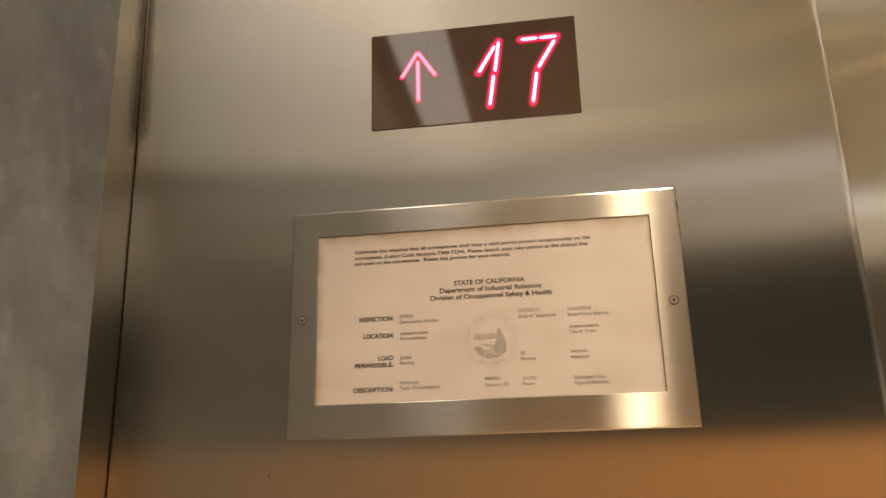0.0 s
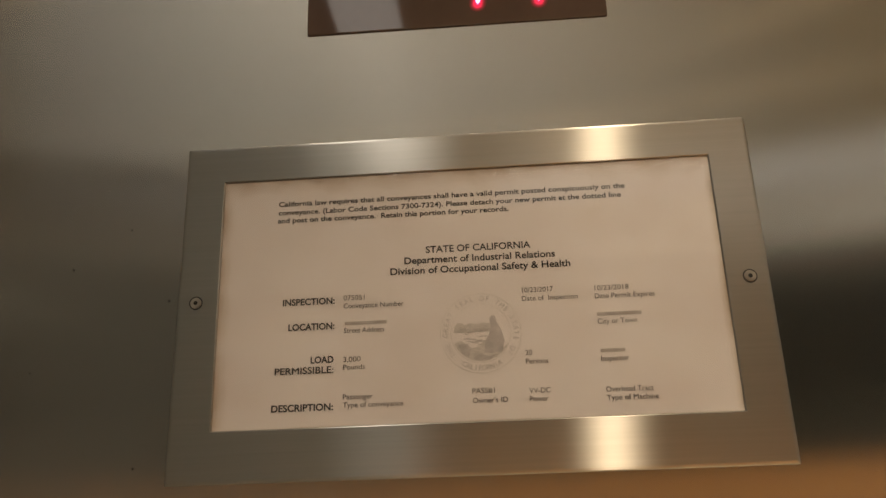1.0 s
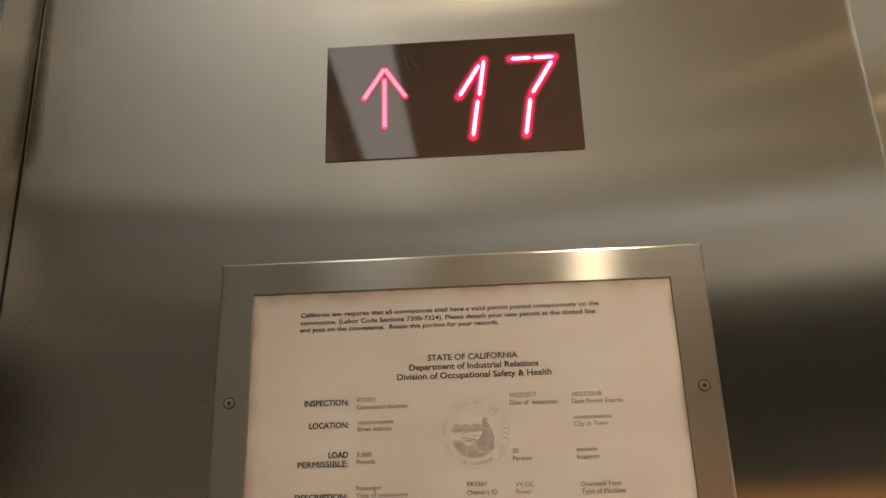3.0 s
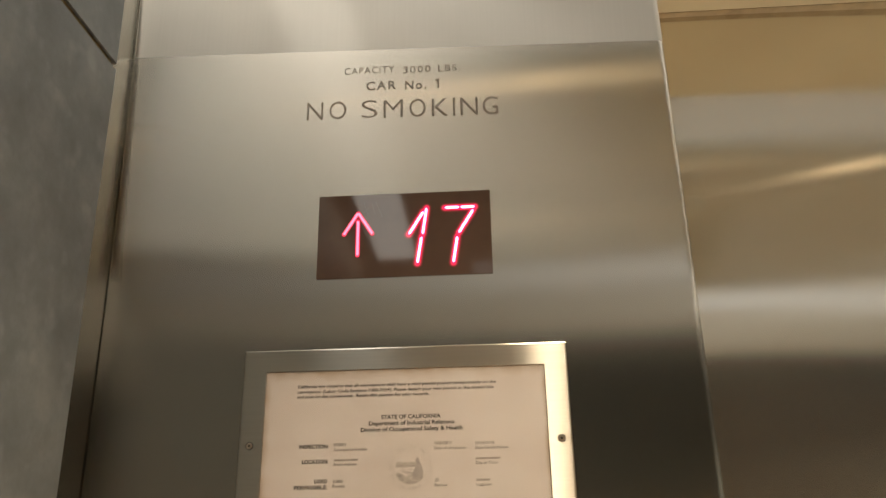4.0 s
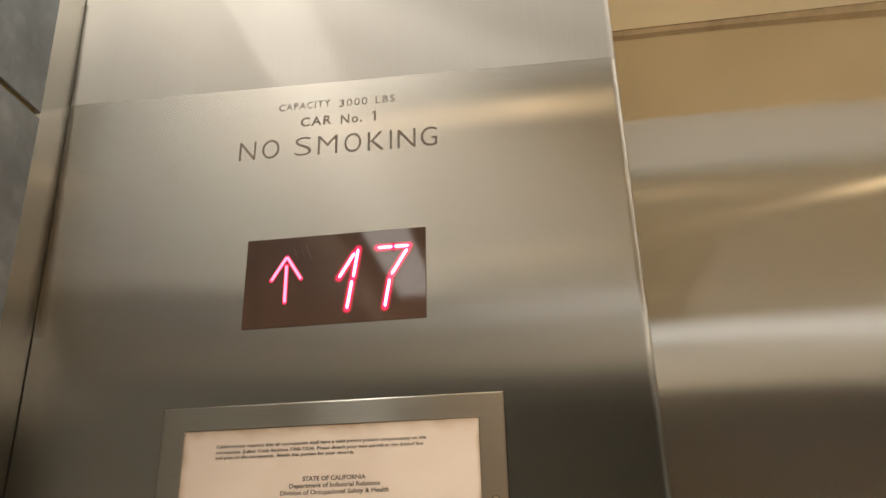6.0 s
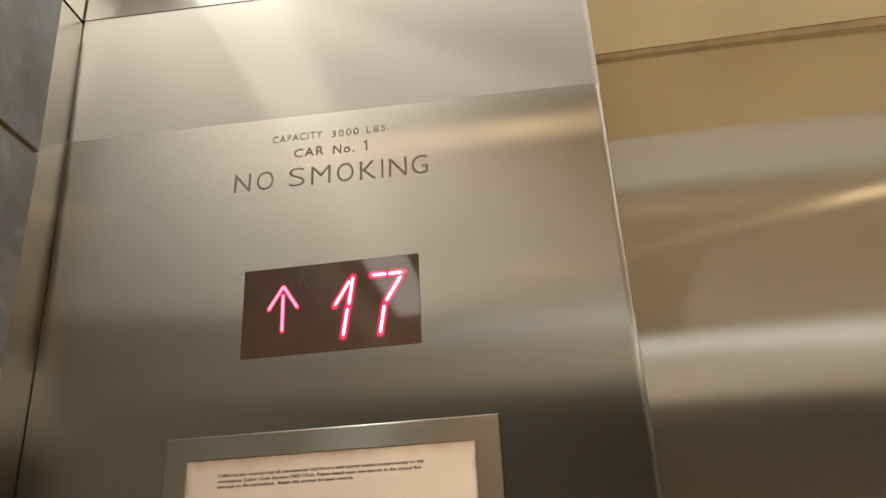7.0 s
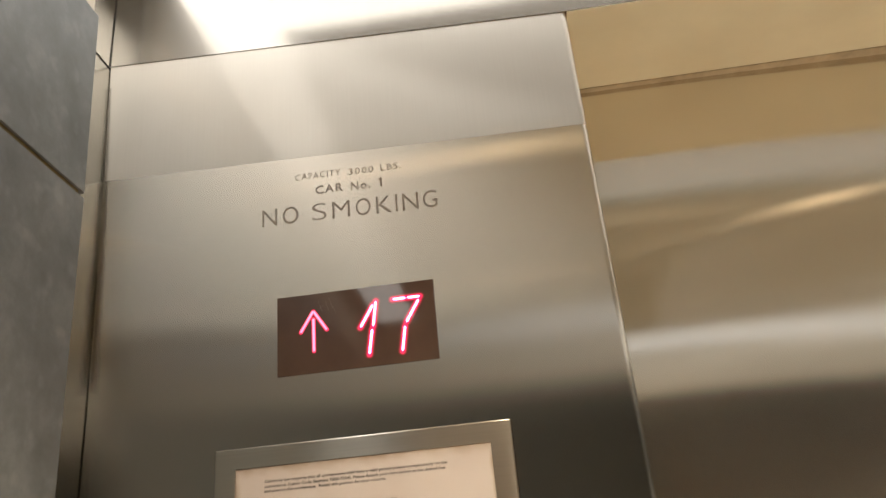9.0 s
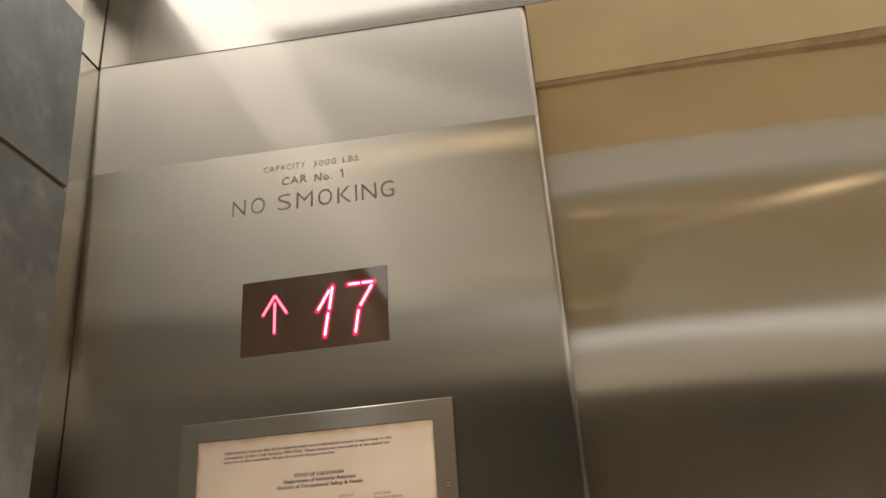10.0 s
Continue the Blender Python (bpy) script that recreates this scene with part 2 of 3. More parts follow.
def lofted(rows):
    """A closed solid through rings of equal length, lowest first."""
    bm = bmesh.new()
    rings = [[bm.verts.new(c) for c in r] for r in rows]
    n = len(rings[0])
    for a, b in zip(rings, rings[1:]):
        for i in range(n):
            bm.faces.new((a[i], a[(i + 1) % n], b[(i + 1) % n], b[i]))
    bm.faces.new([bm.verts.new(c) for c in rows[0]][::-1])
    bm.faces.new([bm.verts.new(c) for c in rows[-1]])
    return bm


def disc(x, y0, y1, z, r, seg=28, bevel=0.0):
    """A short round pin that points at the room (along y)."""
    bm = bmesh.new()
    bmesh.ops.create_cone(bm, cap_ends=True, segments=seg, radius1=r, radius2=r, depth=abs(y1 - y0),
                          matrix=Matrix.Translation((x, (y0 + y1) / 2, z)) @ Matrix.Rotation(radians(90), 4, "X"))
    if bevel:
        bmesh.ops.bevel(bm, geom=[e for e in bm.edges if abs(e.verts[0].co.y - e.verts[1].co.y) < 1e-6], offset=bevel, segments=2, affect="EDGES")
    return bm


def bar(bm, x0, z0, x1, z1, w, y0, y1, taper=0.0):
    """A pointed stroke from one point to another on the wall, w wide, added to bm."""
    a, b = Vector((x0, 0, z0)), Vector((x1, 0, z1))
    d = (b - a).normalized()
    s = Vector((d.z, 0, -d.x)) * (w / 2)
    t = d * taper
    ring = [a - t * 0, a + s + t, b + s - t, b, b - s - t, a - s + t] if taper else [a + s, b + s, b - s, a - s]
    f = [bm.verts.new((v.x, y0, v.z)) for v in ring]
    k = [bm.verts.new((v.x, y1, v.z)) for v in ring]
    n = len(ring)
    bm.faces.new(f)
    bm.faces.new(k[::-1])
    for i in range(n):
        bm.faces.new((f[i], k[i], k[(i + 1) % n], f[(i + 1) % n]))
    return bm


def lettering(body, x0, x1, z, cap, y, material, parent, name="text_line", weight=0.0, label="", spacing=1.0):
    """Words in the built-in font, from x0 to x1 on the line z, capitals cap high, standing on the wall plane y."""
    cu = bpy.data.curves.new("words", "FONT")
    cu.body, cu.size, cu.extrude, cu.offset, cu.resolution_u = body, 1.0, 0.012, weight, 4
    if "M" in body and weight > 0:      # the strokes of a capital M would cross
        cu.offset, cu.bevel_depth, cu.bevel_resolution = 0.0, weight * 0.5, 0
    cu.space_character = spacing
    tmp = new("words", cu)
    dg = bpy.context.evaluated_depsgraph_get()
    me = bpy.data.meshes.new_from_object(tmp.evaluated_get(dg))
    bpy.data.objects.remove(tmp)
    xs = [v.co.x for v in me.vertices]
    lo, hi = min(xs), max(xs)
    for v in me.vertices:
        v.co = Vector((x0 + (v.co.x - lo) / (hi - lo) * (x1 - x0), y - v.co.z * 0.01, z + v.co.y * cap / 0.69))
    me.name = name
    me.materials.clear()
    me.materials.append(material)
    ob = new(name, me)
    ob.parent = parent
    if label:
        ob["label"] = label
    return ob


def thing(name, at, label, category, group="", kind=""):
    ob = new(name)
    ob.empty_display_size = 0.05
    tagged(ob, label, category, group, kind)
    return ob


# ---- structure of the car ----
def panel_ring(z_of, xl, xr, depth, r=0.006, n=8):
    """Plan of a front return panel with a rolled edge at the door side."""
    pts = [(xl, 0.0)]
    for i in range(n + 1):
        a = radians(90 * i / n)
        pts.append((xr - r + r * math.sin(a), r - r * math.cos(a)))
    pts += [(xr, depth), (xl, depth)]
    return [(x, y, z_of(x)) for x, y in pts]


def top_z(x):
    return 2.2170 - 0.0300 * (x + 0.25) - (0.002 if x > 0.22 else 0.0)


def plate_z(x):
    """Upper edge of the worn lower sheet."""
    return 2.0752 - 0.022 * (x + 0.12)


def panel_sheet(name, levels, material, label):
    rows = [panel_ring(z if callable(z) else (lambda x, z=z: z), lean(ref) + 0.0010, PANEL_R, JAMB) for z, ref in levels]
    ob = part(name, lofted(rows), material)
    for f in ob.data.polygons:
        f.use_smooth = abs(f.normal.z) < 0.5 and 0.02 < abs(f.normal.x) < 0.999
    return tagged(ob, label, "wall panel", kind="structure")


panel_sheet("wall_front_panel", [(z, z) for z in (0.0, 1.0, 1.55, 1.7, 1.85, 2.0)] + [(plate_z, 2.075)], M_PANEL,
            "brushed stainless steel front return panel with a rolled edge")
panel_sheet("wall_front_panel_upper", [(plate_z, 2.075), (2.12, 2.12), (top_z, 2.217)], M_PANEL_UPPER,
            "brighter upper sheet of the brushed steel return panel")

ring = [(CAR_L, -0.0008), (PANEL_R, -0.0008), (CAR_R, -0.0008), (CAR_R, 0.018), (PANEL_R, 0.018), (CAR_L, 0.018)]
fascia = part("wall_front_fascia", lofted([[(x, y, top_z(min(x, PANEL_R)) + 0.0002) for x, y in ring], [(x, y, CAR_TOP) for x, y in ring]]), M_FASCIA)
tagged(fascia, "brushed steel fascia over the door and the return panel", "wall panel", kind="structure")

far_panel = part("wall_front_far_panel", slab(1.30, CAR_R, 0.0, JAMB, 0.0, HEAD_Z - 0.006, 0.006), M_PANEL)
tagged(far_panel, "brushed steel return panel beyond the door", "wall panel", kind="structure")
tagged(part("wall_front_backing", slab(CAR_L - 0.03, CAR_R + 0.03, 0.21, 0.24, 0.0, CAR_TOP), M_DARK), "dark backing behind the car front", "wall", kind="structure")
tagged(part("wall_front_corner_backing", slab(CAR_L - 0.03, lean(1.0) + 0.0015, 0.03, 0.20, 0.0, 2.215), M_DARK), "dark gap behind the corner joint", "wall", kind="structure")

head_f = top_z(PANEL_R) - 0.0008
lining = part("trim_head_lining", lofted([[(x, y, head_f + 0.0078 * y / JAMB + dz) for x, y in ((PANEL_R + 0.001, -0.0004), (1.299, -0.0004), (1.299, JAMB - 0.001), (PANEL_R + 0.001, JAMB - 0.001))] for dz in (0.0, 0.0009)]), M_LINING)
tagged(lining, "tan satin lining under the door head", "trim", kind="structure")
head_seal = part("trim_door_head", slab(PANEL_R, 1.30, JAMB, JAMB + 0.045, head_f + 0.0072, head_f + 0.03), M_HEADGAP)
tagged(head_seal, "dark gap strip along the door head", "trim", kind="structure")


def door_sheet(x0, x1, y, t, z0, z1, nx=24, nz=24):
    """A pressed door skin that is not quite flat, with its back and edges."""
    bm = bmesh.new()
    front, back = [], []
    for i in range(nx + 1):
        x = x0 + (x1 - x0) * i / nx
        front.append([])
        back.append([])
        for j in range(nz + 1):
            z = z0 + (z1 - z0) * j / nz
            warp = 0.20 * max(0.0, x - 0.30) ** 2 * (z - 1.7) / (1 + 4 * max(0.0, x - 0.30) ** 2)
            front[-1].append(bm.verts.new((x, y + warp, z)))
            back[-1].append(bm.verts.new((x, y + t, z)))
    for i in range(nx):
        for j in range(nz):
            bm.faces.new((front[i][j], front[i + 1][j], front[i + 1][j + 1], front[i][j + 1]))
            bm.faces.new((back[i][j], back[i][j + 1], back[i + 1][j + 1], back[i + 1][j]))
    ring = ((x0, y), (x1, y), (x1, y + t), (x0, y + t))
    for (a, b), (c, d) in zip(ring, ring[1:] + ring[:1]):
        if b != d or b > y:
            bm.faces.new([bm.verts.new(p) for p in ((a, b + 0.001, z0), (c, d, z0), (c, d, z1), (a, b + 0.001, z1))])
    bm.faces.new([bm.verts.new((a, b, z0)) for a, b in ring])
    bm.faces.new([bm.verts.new((a, b, z1)) for a, b in ring])
    return bm


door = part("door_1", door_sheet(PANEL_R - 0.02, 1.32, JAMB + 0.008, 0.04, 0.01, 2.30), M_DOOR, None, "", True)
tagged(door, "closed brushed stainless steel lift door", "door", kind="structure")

trim_rows = []
for z in (0.0, 1.0, 1.55, 1.7, 1.85, 2.0, 2.075, 2.12, 2.213):
    x = lean(z)
    trim_rows.append([(x, -0.06, z), (x, 0.0018, z), (x + 0.0009, 0.0018, z), (x + 0.0009, 0.028, z), (x - 0.006, 0.028, z), (x - 0.006, -0.06, z)])
tagged(part("trim_corner", lofted(trim_rows), M_TRIM), "narrow brushed steel corner trim beside the stone", "trim", kind="structure")
tagged(part("trim_corner_upper", slab(lean(2.213) - 0.006, lean(2.213), -0.06, -0.003, 2.2165, CAR_TOP), M_PANEL), "brushed steel corner trim above the joint", "trim", kind="structure")



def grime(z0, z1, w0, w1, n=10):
    """A brown film that paints the dark corner reflection on the panel, widest at its lower end."""
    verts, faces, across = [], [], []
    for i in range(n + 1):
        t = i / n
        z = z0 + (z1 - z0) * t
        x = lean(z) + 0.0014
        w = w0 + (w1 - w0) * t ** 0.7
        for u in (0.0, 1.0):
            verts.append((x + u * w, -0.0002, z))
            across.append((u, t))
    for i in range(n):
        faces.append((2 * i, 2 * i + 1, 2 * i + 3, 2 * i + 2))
    me = bpy.data.meshes.new("trim_corner_reflection")
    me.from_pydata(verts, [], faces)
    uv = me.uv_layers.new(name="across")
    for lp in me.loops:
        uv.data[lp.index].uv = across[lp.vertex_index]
    me.materials.append(M_CORNER_REFLECTION)
    return new("trim_corner_reflection", me)


# painted reflection beside the joint, fixed in place on the panel
tagged(grime(1.862, 2.19, 0.0105, 0.0022), "brown film painted as the dark reflection along the panel corner", "grime", kind="structure")

def specks(count):
    """Small flakes of dirt that cling to the lower panel beside the corner joint."""
    bm = bmesh.new()
    rnd = random.Random(23)
    for _ in range(count):
        x, z, r = -0.236 + 0.20 * rnd.random() ** 1.6, rnd.uniform(1.60, 1.80), rnd.uniform(0.0002, 0.0006)
        ring = [bm.verts.new((x + r * rnd.uniform(0.6, 1.2) * math.cos(a), -0.0002, z + r * rnd.uniform(0.6, 1.2) * math.sin(a))) for a in (0.0, 1.05, 2.1, 3.15, 4.2, 5.25)]
        bm.faces.new(ring)
    return bm


tagged(part("dirt_specks", specks(70), M_DARK), "small dark dirt specks on the steel panel", "dirt", kind="stuff")

wall_left = part("wall_left", slab(CAR_L - 0.05, CAR_L - 0.004, CAR_BACK, 0.03, 0.0, CAR_TOP), M_DARK)
tagged(wall_left, "side wall clad in grey stone slabs with recessed joints", "wall", kind="structure")


def stone_end(z):
    return -0.0385 - 0.045 * max(0.0, z - 1.81)


def stone_slab(z0, z1, y0, name="stone_slab"):
    rows = []
    for z in (z0, (z0 + z1) / 2, z1):
        e = stone_end(z)
        rows.append([(STONE_X, y0, z), (STONE_X, e - 0.002, z), (STONE_X - 0.002, e, z), (CAR_L - 0.004, e, z), (CAR_L - 0.004, y0, z)])
    return part(name, lofted(rows), M_STONE, wall_left)


stone_slab(2.037, 2.232, CAR_BACK)
stone_slab(1.15, 2.031, CAR_BACK)
stone_slab(0.10, 1.144, CAR_BACK)
part("joint_strip", slab(CAR_L - 0.004, STONE_X - 0.0025, CAR_BACK, -0.056, 2.029, 2.039), M_JOINT, wall_left)
part("joint_strip", slab(CAR_L - 0.004, STONE_X - 0.0025, CAR_BACK, -0.056, 1.142, 1.152), M_JOINT, wall_left)
part("frieze", slab(CAR_L - 0.004, STONE_X - 0.004, CAR_BACK, -0.062, 2.2325, CAR_TOP), M_FRIEZE, wall_left, "matt cream frieze above the stone")

wall_right = part("wall_right", slab(CAR_R, CAR_R + 0.05, CAR_BACK, 0.2, 0.0, CAR_TOP), M_STONE)
part("frieze", slab(CAR_R - 0.010, CAR_R, CAR_BACK + 0.012, -0.004, 2.234, CAR_TOP), M_PANEL, wall_right, "brushed steel frieze above the stone")
tagged(wall_right, "grey stone side wall", "wall", kind="structure")
# unseen wall, blackened in place of the standing figure that the steel mirrors
wall_back = part("wall_back", slab(CAR_L, CAR_R, CAR_BACK - 0.05, CAR_BACK, 0.0, CAR_TOP), M_REAR)
tagged(wall_back, "unseen rear wall, darkened for the reflections in the steel, over a warm veneer panel", "wall", kind="structure")
part("frieze", slab(CAR_L, CAR_R, CAR_BACK, CAR_BACK + 0.010, 2.195, CAR_TOP), M_FRIEZE, wall_back, "matt cream frieze above the stone")
part("veneer_panel", slab(CAR_L + 0.03, CAR_R - 0.03, CAR_BACK, CAR_BACK + 0.012, 0.12, 1.73, 0.002), M_WOOD, wall_back, "warm brown veneer panel")
tagged(part("floor", slab(CAR_L - 0.05, CAR_R + 0.05, CAR_BACK - 0.05, 0.24, -0.05, 0.0), M_FLOOR), "pale beige stone car floor", "floor", kind="structure")
tagged(part("ceiling", slab(CAR_L - 0.05, CAR_R + 0.05, CAR_BACK - 0.05, 0.24, CAR_TOP, CAR_TOP + 0.04), M_CANOPY), "off-white painted canopy above the hung ceiling", "ceiling", kind="structure")


# ---- lights of the car ----
def perimeter_light(x0, x1, y0, y1, glow=M_DIFFUSER):
    ob = thing("perimeter_light", (0, 0, 0), "long white diffuser light between hung ceiling and wall", "ceiling light", "perimeter lights")
    part("diffuser", slab(x0, x1, y0, y1, 2.330, 2.334), glow, ob)
    if y0 < HUNG[3]:
        part("housing", slab(x0, x1, y0, y1, 2.335, 2.375), M_CANOPY, ob)


perimeter_light(-0.198, HUNG[0] - 0.002, HUNG[2], -0.012, M_DIFFUSER_SIDE)
perimeter_light(HUNG[1] + 0.002, HUNG[1] + 0.10, HUNG[2], -0.012)
perimeter_light(HUNG[0] + 0.002, HUNG[1] - 0.002, -0.12, -0.025, M_DIFFUSER_FRONT)
perimeter_light(HUNG[0] + 0.002, HUNG[1] - 0.002, HUNG[3] + 0.002, -0.124, M_DIFFUSER_COVE)
perimeter_light(0.03, HUNG[1] - 0.002, HUNG[2] - 0.036, HUNG[2] - 0.002, M_DIFFUSER_REAR)
# glowing sheet added for the lit rear cove, not a lamp of its own
perimeter_light(0.03, HUNG[1] - 0.002, CAR_BACK + 0.014, HUNG[2] - 0.040, M_REAR_GLOW)


# place, share of the power and width of the beam
# the rear pair and both at x 1.38 are added, unseen, for bounce light
DOWNLIGHTS = {(0.16, -0.45): (0.60, 108), (0.77, -0.45): (2.1, 108), (1.38, -0.45): (2.1, 108), (0.16, -1.0): (0.8, 100), (1.38, -1.0): (2.1, 108)}
CAN_R, CAN_H = 0.040, 0.010


def ring_solid(x, y, section, n=28):
    """A turned part round an upright axis from a closed section of (radius, height)."""
    bm = bmesh.new()
    rings = [[bm.verts.new((x + r * math.cos(2 * math.pi * i / n), y + r * math.sin(2 * math.pi * i / n), z)) for i in range(n)] for r, z in section]
    for a, b in zip(rings, rings[1:] + rings[:1]):
        for i in range(n):
            bm.faces.new((a[i], a[(i + 1) % n], b[(i + 1) % n], b[i]))
    return bm


def downlight(x, y):
    ob = thing("downlight", (0, 0, 0), "small warm recessed downlight in the hung ceiling", "downlight", "downlights")
    z = HUNG[4]
    bm = bmesh.new()
    bmesh.ops.create_cone(bm, cap_ends=True, segments=24, radius1=0.036, radius2=0.036, depth=0.004, matrix=Matrix.Translation((x, y, z + CAN_H)))
    part("lens", bm, M_DOWN, ob)
    part("can", ring_solid(x, y, ((CAN_R, z - 0.001), (CAN_R, z + CAN_H + 0.006), (CAN_R + 0.003, z + CAN_H + 0.006), (CAN_R + 0.003, z - 0.001))), M_DARK, ob, "black baffle", True)
    part("trim_ring", ring_solid(x, y, ((CAN_R, z), (CAN_R, z - 0.004), (CAN_R + 0.009, z - 0.004), (CAN_R + 0.012, z))), M_SCREW, ob, "", True)
    share, width = DOWNLIGHTS[x, y]
    lamp = bpy.data.lights.new("beam", "SPOT")
    lamp.energy, lamp.color, lamp.spot_size, lamp.spot_blend, lamp.shadow_soft_size = BEAM_POWER * share, DOWN_COLOUR, radians(width), 0.6, 0.018
    beam = new("beam", lamp)
    beam.location = (x, y, z - 0.003)
    beam.parent = ob
    return ob


def hung_ceiling():
    """The hung sheet with a round hole for every downlight."""
    x0, x1, y0, y1, z0, z1 = HUNG
    bm = bmesh.new()
    xs = [x0] + [x + d for x in (0.16, 0.77, 1.38) for d in (-0.06, 0.06)] + [x1]
    ys = [y0] + [y + d for y in (-1.0, -0.45) for d in (-0.06, 0.06)] + [y1]
    for z in (z0, z1):
        for i in range(len(xs) - 1):
            for j in range(len(ys) - 1):
                a, b, c, d = xs[i], xs[i + 1], ys[j], ys[j + 1]
                if any(a < x < b and c < y < d for x, y in DOWNLIGHTS):
                    cx, cy, n = (a + b) / 2, (c + d) / 2, 32
                    out, inn = [], []
                    for k in range(n):
                        t = 2 * math.pi * k / n + math.pi / n
                        u, v = math.cos(t), math.sin(t)
                        q = 0.06 / max(abs(u), abs(v))
                        out.append(bm.verts.new((cx + u * q, cy + v * q, z)))
                        inn.append(bm.verts.new((cx + u * (CAN_R + 0.002), cy + v * (CAN_R + 0.002), z)))
                    for k in range(n):
                        m2 = (k + 1) % n
                        bm.faces.new((out[k], out[m2], inn[m2], inn[k]))
                        if k % 8 == 3:
                            sx, sy = (1 if out[k].co.x + out[m2].co.x > 2 * cx else -1), (1 if out[k].co.y + out[m2].co.y > 2 * cy else -1)
                            bm.faces.new((out[k], bm.verts.new((cx + sx * 0.06, cy + sy * 0.06, z)), out[m2]))
                else:
                    bm.faces.new([bm.verts.new(p) for p in ((a, c, z), (b, c, z), (b, d, z), (a, d, z))])
    ring = ((x0, y0), (x1, y0), (x1, y1), (x0, y1))
    for (a, b), (c, d) in zip(ring, ring[1:] + ring[:1]):
        bm.faces.new([bm.verts.new(p) for p in ((a, b, z0), (c, d, z0), (c, d, z1), (a, b, z1))])
    bmesh.ops.remove_doubles(bm, verts=bm.verts, dist=1e-5)
    return bm


tagged(part("ceiling_hung_panel", hung_ceiling(), M_HUNG), "hung cream laminate ceiling with an open cove round it", "ceiling", kind="structure")
for x, y in DOWNLIGHTS:
    downlight(x, y)


# ---- position indicator ----
indicator = thing("floor_indicator", (0, 0, 0), "smoked floor indicator with a red lit arrow and number 17", "floor indicator")
part("window", slab(-0.0708, 0.0702, -0.0010, 0.0, 1.8580, 1.9305, 0.0003, 1), M_SMOKED, indicator, "smoked dark red acrylic window")


scratches = bmesh.new()
for x0, z0, x1, z1 in ((-0.0335, 1.9235, -0.0300, 1.9125), (-0.0268, 1.9220, -0.0242, 1.9130), (-0.0236, 1.9240, -0.0205, 1.9150), (-0.0330, 1.9150, -0.0290, 1.9185), (-0.0205, 1.9165, -0.0180, 1.9100)):
    bar(scratches, x0, z0, x1, z1, 0.00022, -0.00104, -0.0009)
part("scratches", scratches, M_SCRATCH, indicator, "fine pale scratches")


def rounded(bm, x0, z0, x1, z1, w, y):
    """A flat stroke with round ends on the wall plane y, added to bm."""
    t = math.atan2(z1 - z0, x1 - x0)
    ring = []
    for (x, z), a0 in (((x1, z1), t - math.pi / 2), ((x0, z0), t + math.pi / 2)):
        ring += [bm.verts.new((x + w / 2 * math.cos(a0 + math.pi * i / 8), y, z + w / 2 * math.sin(a0 + math.pi * i / 8))) for i in range(9)]
    bm.faces.new(ring)


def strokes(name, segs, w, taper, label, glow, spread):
    """Lit segments, each over emissive layers that paint the red glow round it."""
    lit = bmesh.new()
    for a in segs:
        bar(lit, *a, w, -0.0017, -0.0010, taper)
    ob = part(name, lit, glow, indicator, label)
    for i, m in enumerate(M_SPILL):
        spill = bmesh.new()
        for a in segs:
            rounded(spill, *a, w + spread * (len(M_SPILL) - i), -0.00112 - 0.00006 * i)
        # painted halo; no real part sits round the strokes
        part("diffuser", spill, m, ob, "red glow painted round the lit strokes")
    return ob


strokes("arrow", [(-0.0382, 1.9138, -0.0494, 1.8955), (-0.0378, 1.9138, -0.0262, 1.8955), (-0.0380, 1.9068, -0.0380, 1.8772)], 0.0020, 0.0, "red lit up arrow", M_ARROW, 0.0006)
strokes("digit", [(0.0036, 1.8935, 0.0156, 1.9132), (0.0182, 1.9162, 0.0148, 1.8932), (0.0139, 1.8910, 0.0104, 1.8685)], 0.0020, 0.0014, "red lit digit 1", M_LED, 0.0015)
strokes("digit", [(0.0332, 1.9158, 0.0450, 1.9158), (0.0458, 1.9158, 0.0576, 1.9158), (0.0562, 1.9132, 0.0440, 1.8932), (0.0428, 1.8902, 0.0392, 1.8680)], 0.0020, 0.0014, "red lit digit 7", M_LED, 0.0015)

# ---- engraved notice ----
notice = thing("engraved_notice", (0, 0, 0), "dark filled engraved capacity and smoking notice", "engraved sign")
for words, x0, x1, z, cap, weight in (("CAPACITY", -0.0533, -0.0093, 2.0486, 0.0067, 0.0), ("3000", -0.0012, 0.0227, 2.0472, 0.0067, 0.0), ("LBS.", 0.0296, 0.0489, 2.0470, 0.0067, 0.0),
                                      ("CAR", -0.0337, -0.0075, 2.0316, 0.0083, 0.014), ("No.", 0.0004, 0.0186, 2.0306, 0.0083, 0.014)):
    lettering(words, x0, x1, z, cap, 0.0, M_ENGRAVED, notice, weight=weight, spacing=1.2)
one = bar(bmesh.new(), 0.0293, 2.0304, 0.0293, 2.0398, 0.0014, -0.0001, 0.0)
bar(one, 0.0289, 2.0393, 0.0268, 2.0380, 0.0011, -0.00012, 0.0)
part("numeral", one, M_ENGRAVED, notice)
for letter, x0, x1, z in (("N", -0.0853, -0.0711, 2.0040), ("O", -0.0656, -0.0509, 2.0039), ("S", -0.0375, -0.0237, 2.0037), ("M", -0.0182, -0.0016, 2.0030), ("O", 0.0041, 0.0182, 2.0027),
                          ("K", 0.0235, 0.0375, 2.0021), ("I", 0.0418, 0.0435, 2.0021), ("N", 0.0482, 0.0630, 2.0017), ("G", 0.0672, 0.0805, 2.0016)):
    lettering(letter, x0, x1, z, 0.0179, 0.0, M_ENGRAVED, notice, "letter", {"I": 0.0, "S": -0.017, "M": -0.012}.get(letter, -0.008))

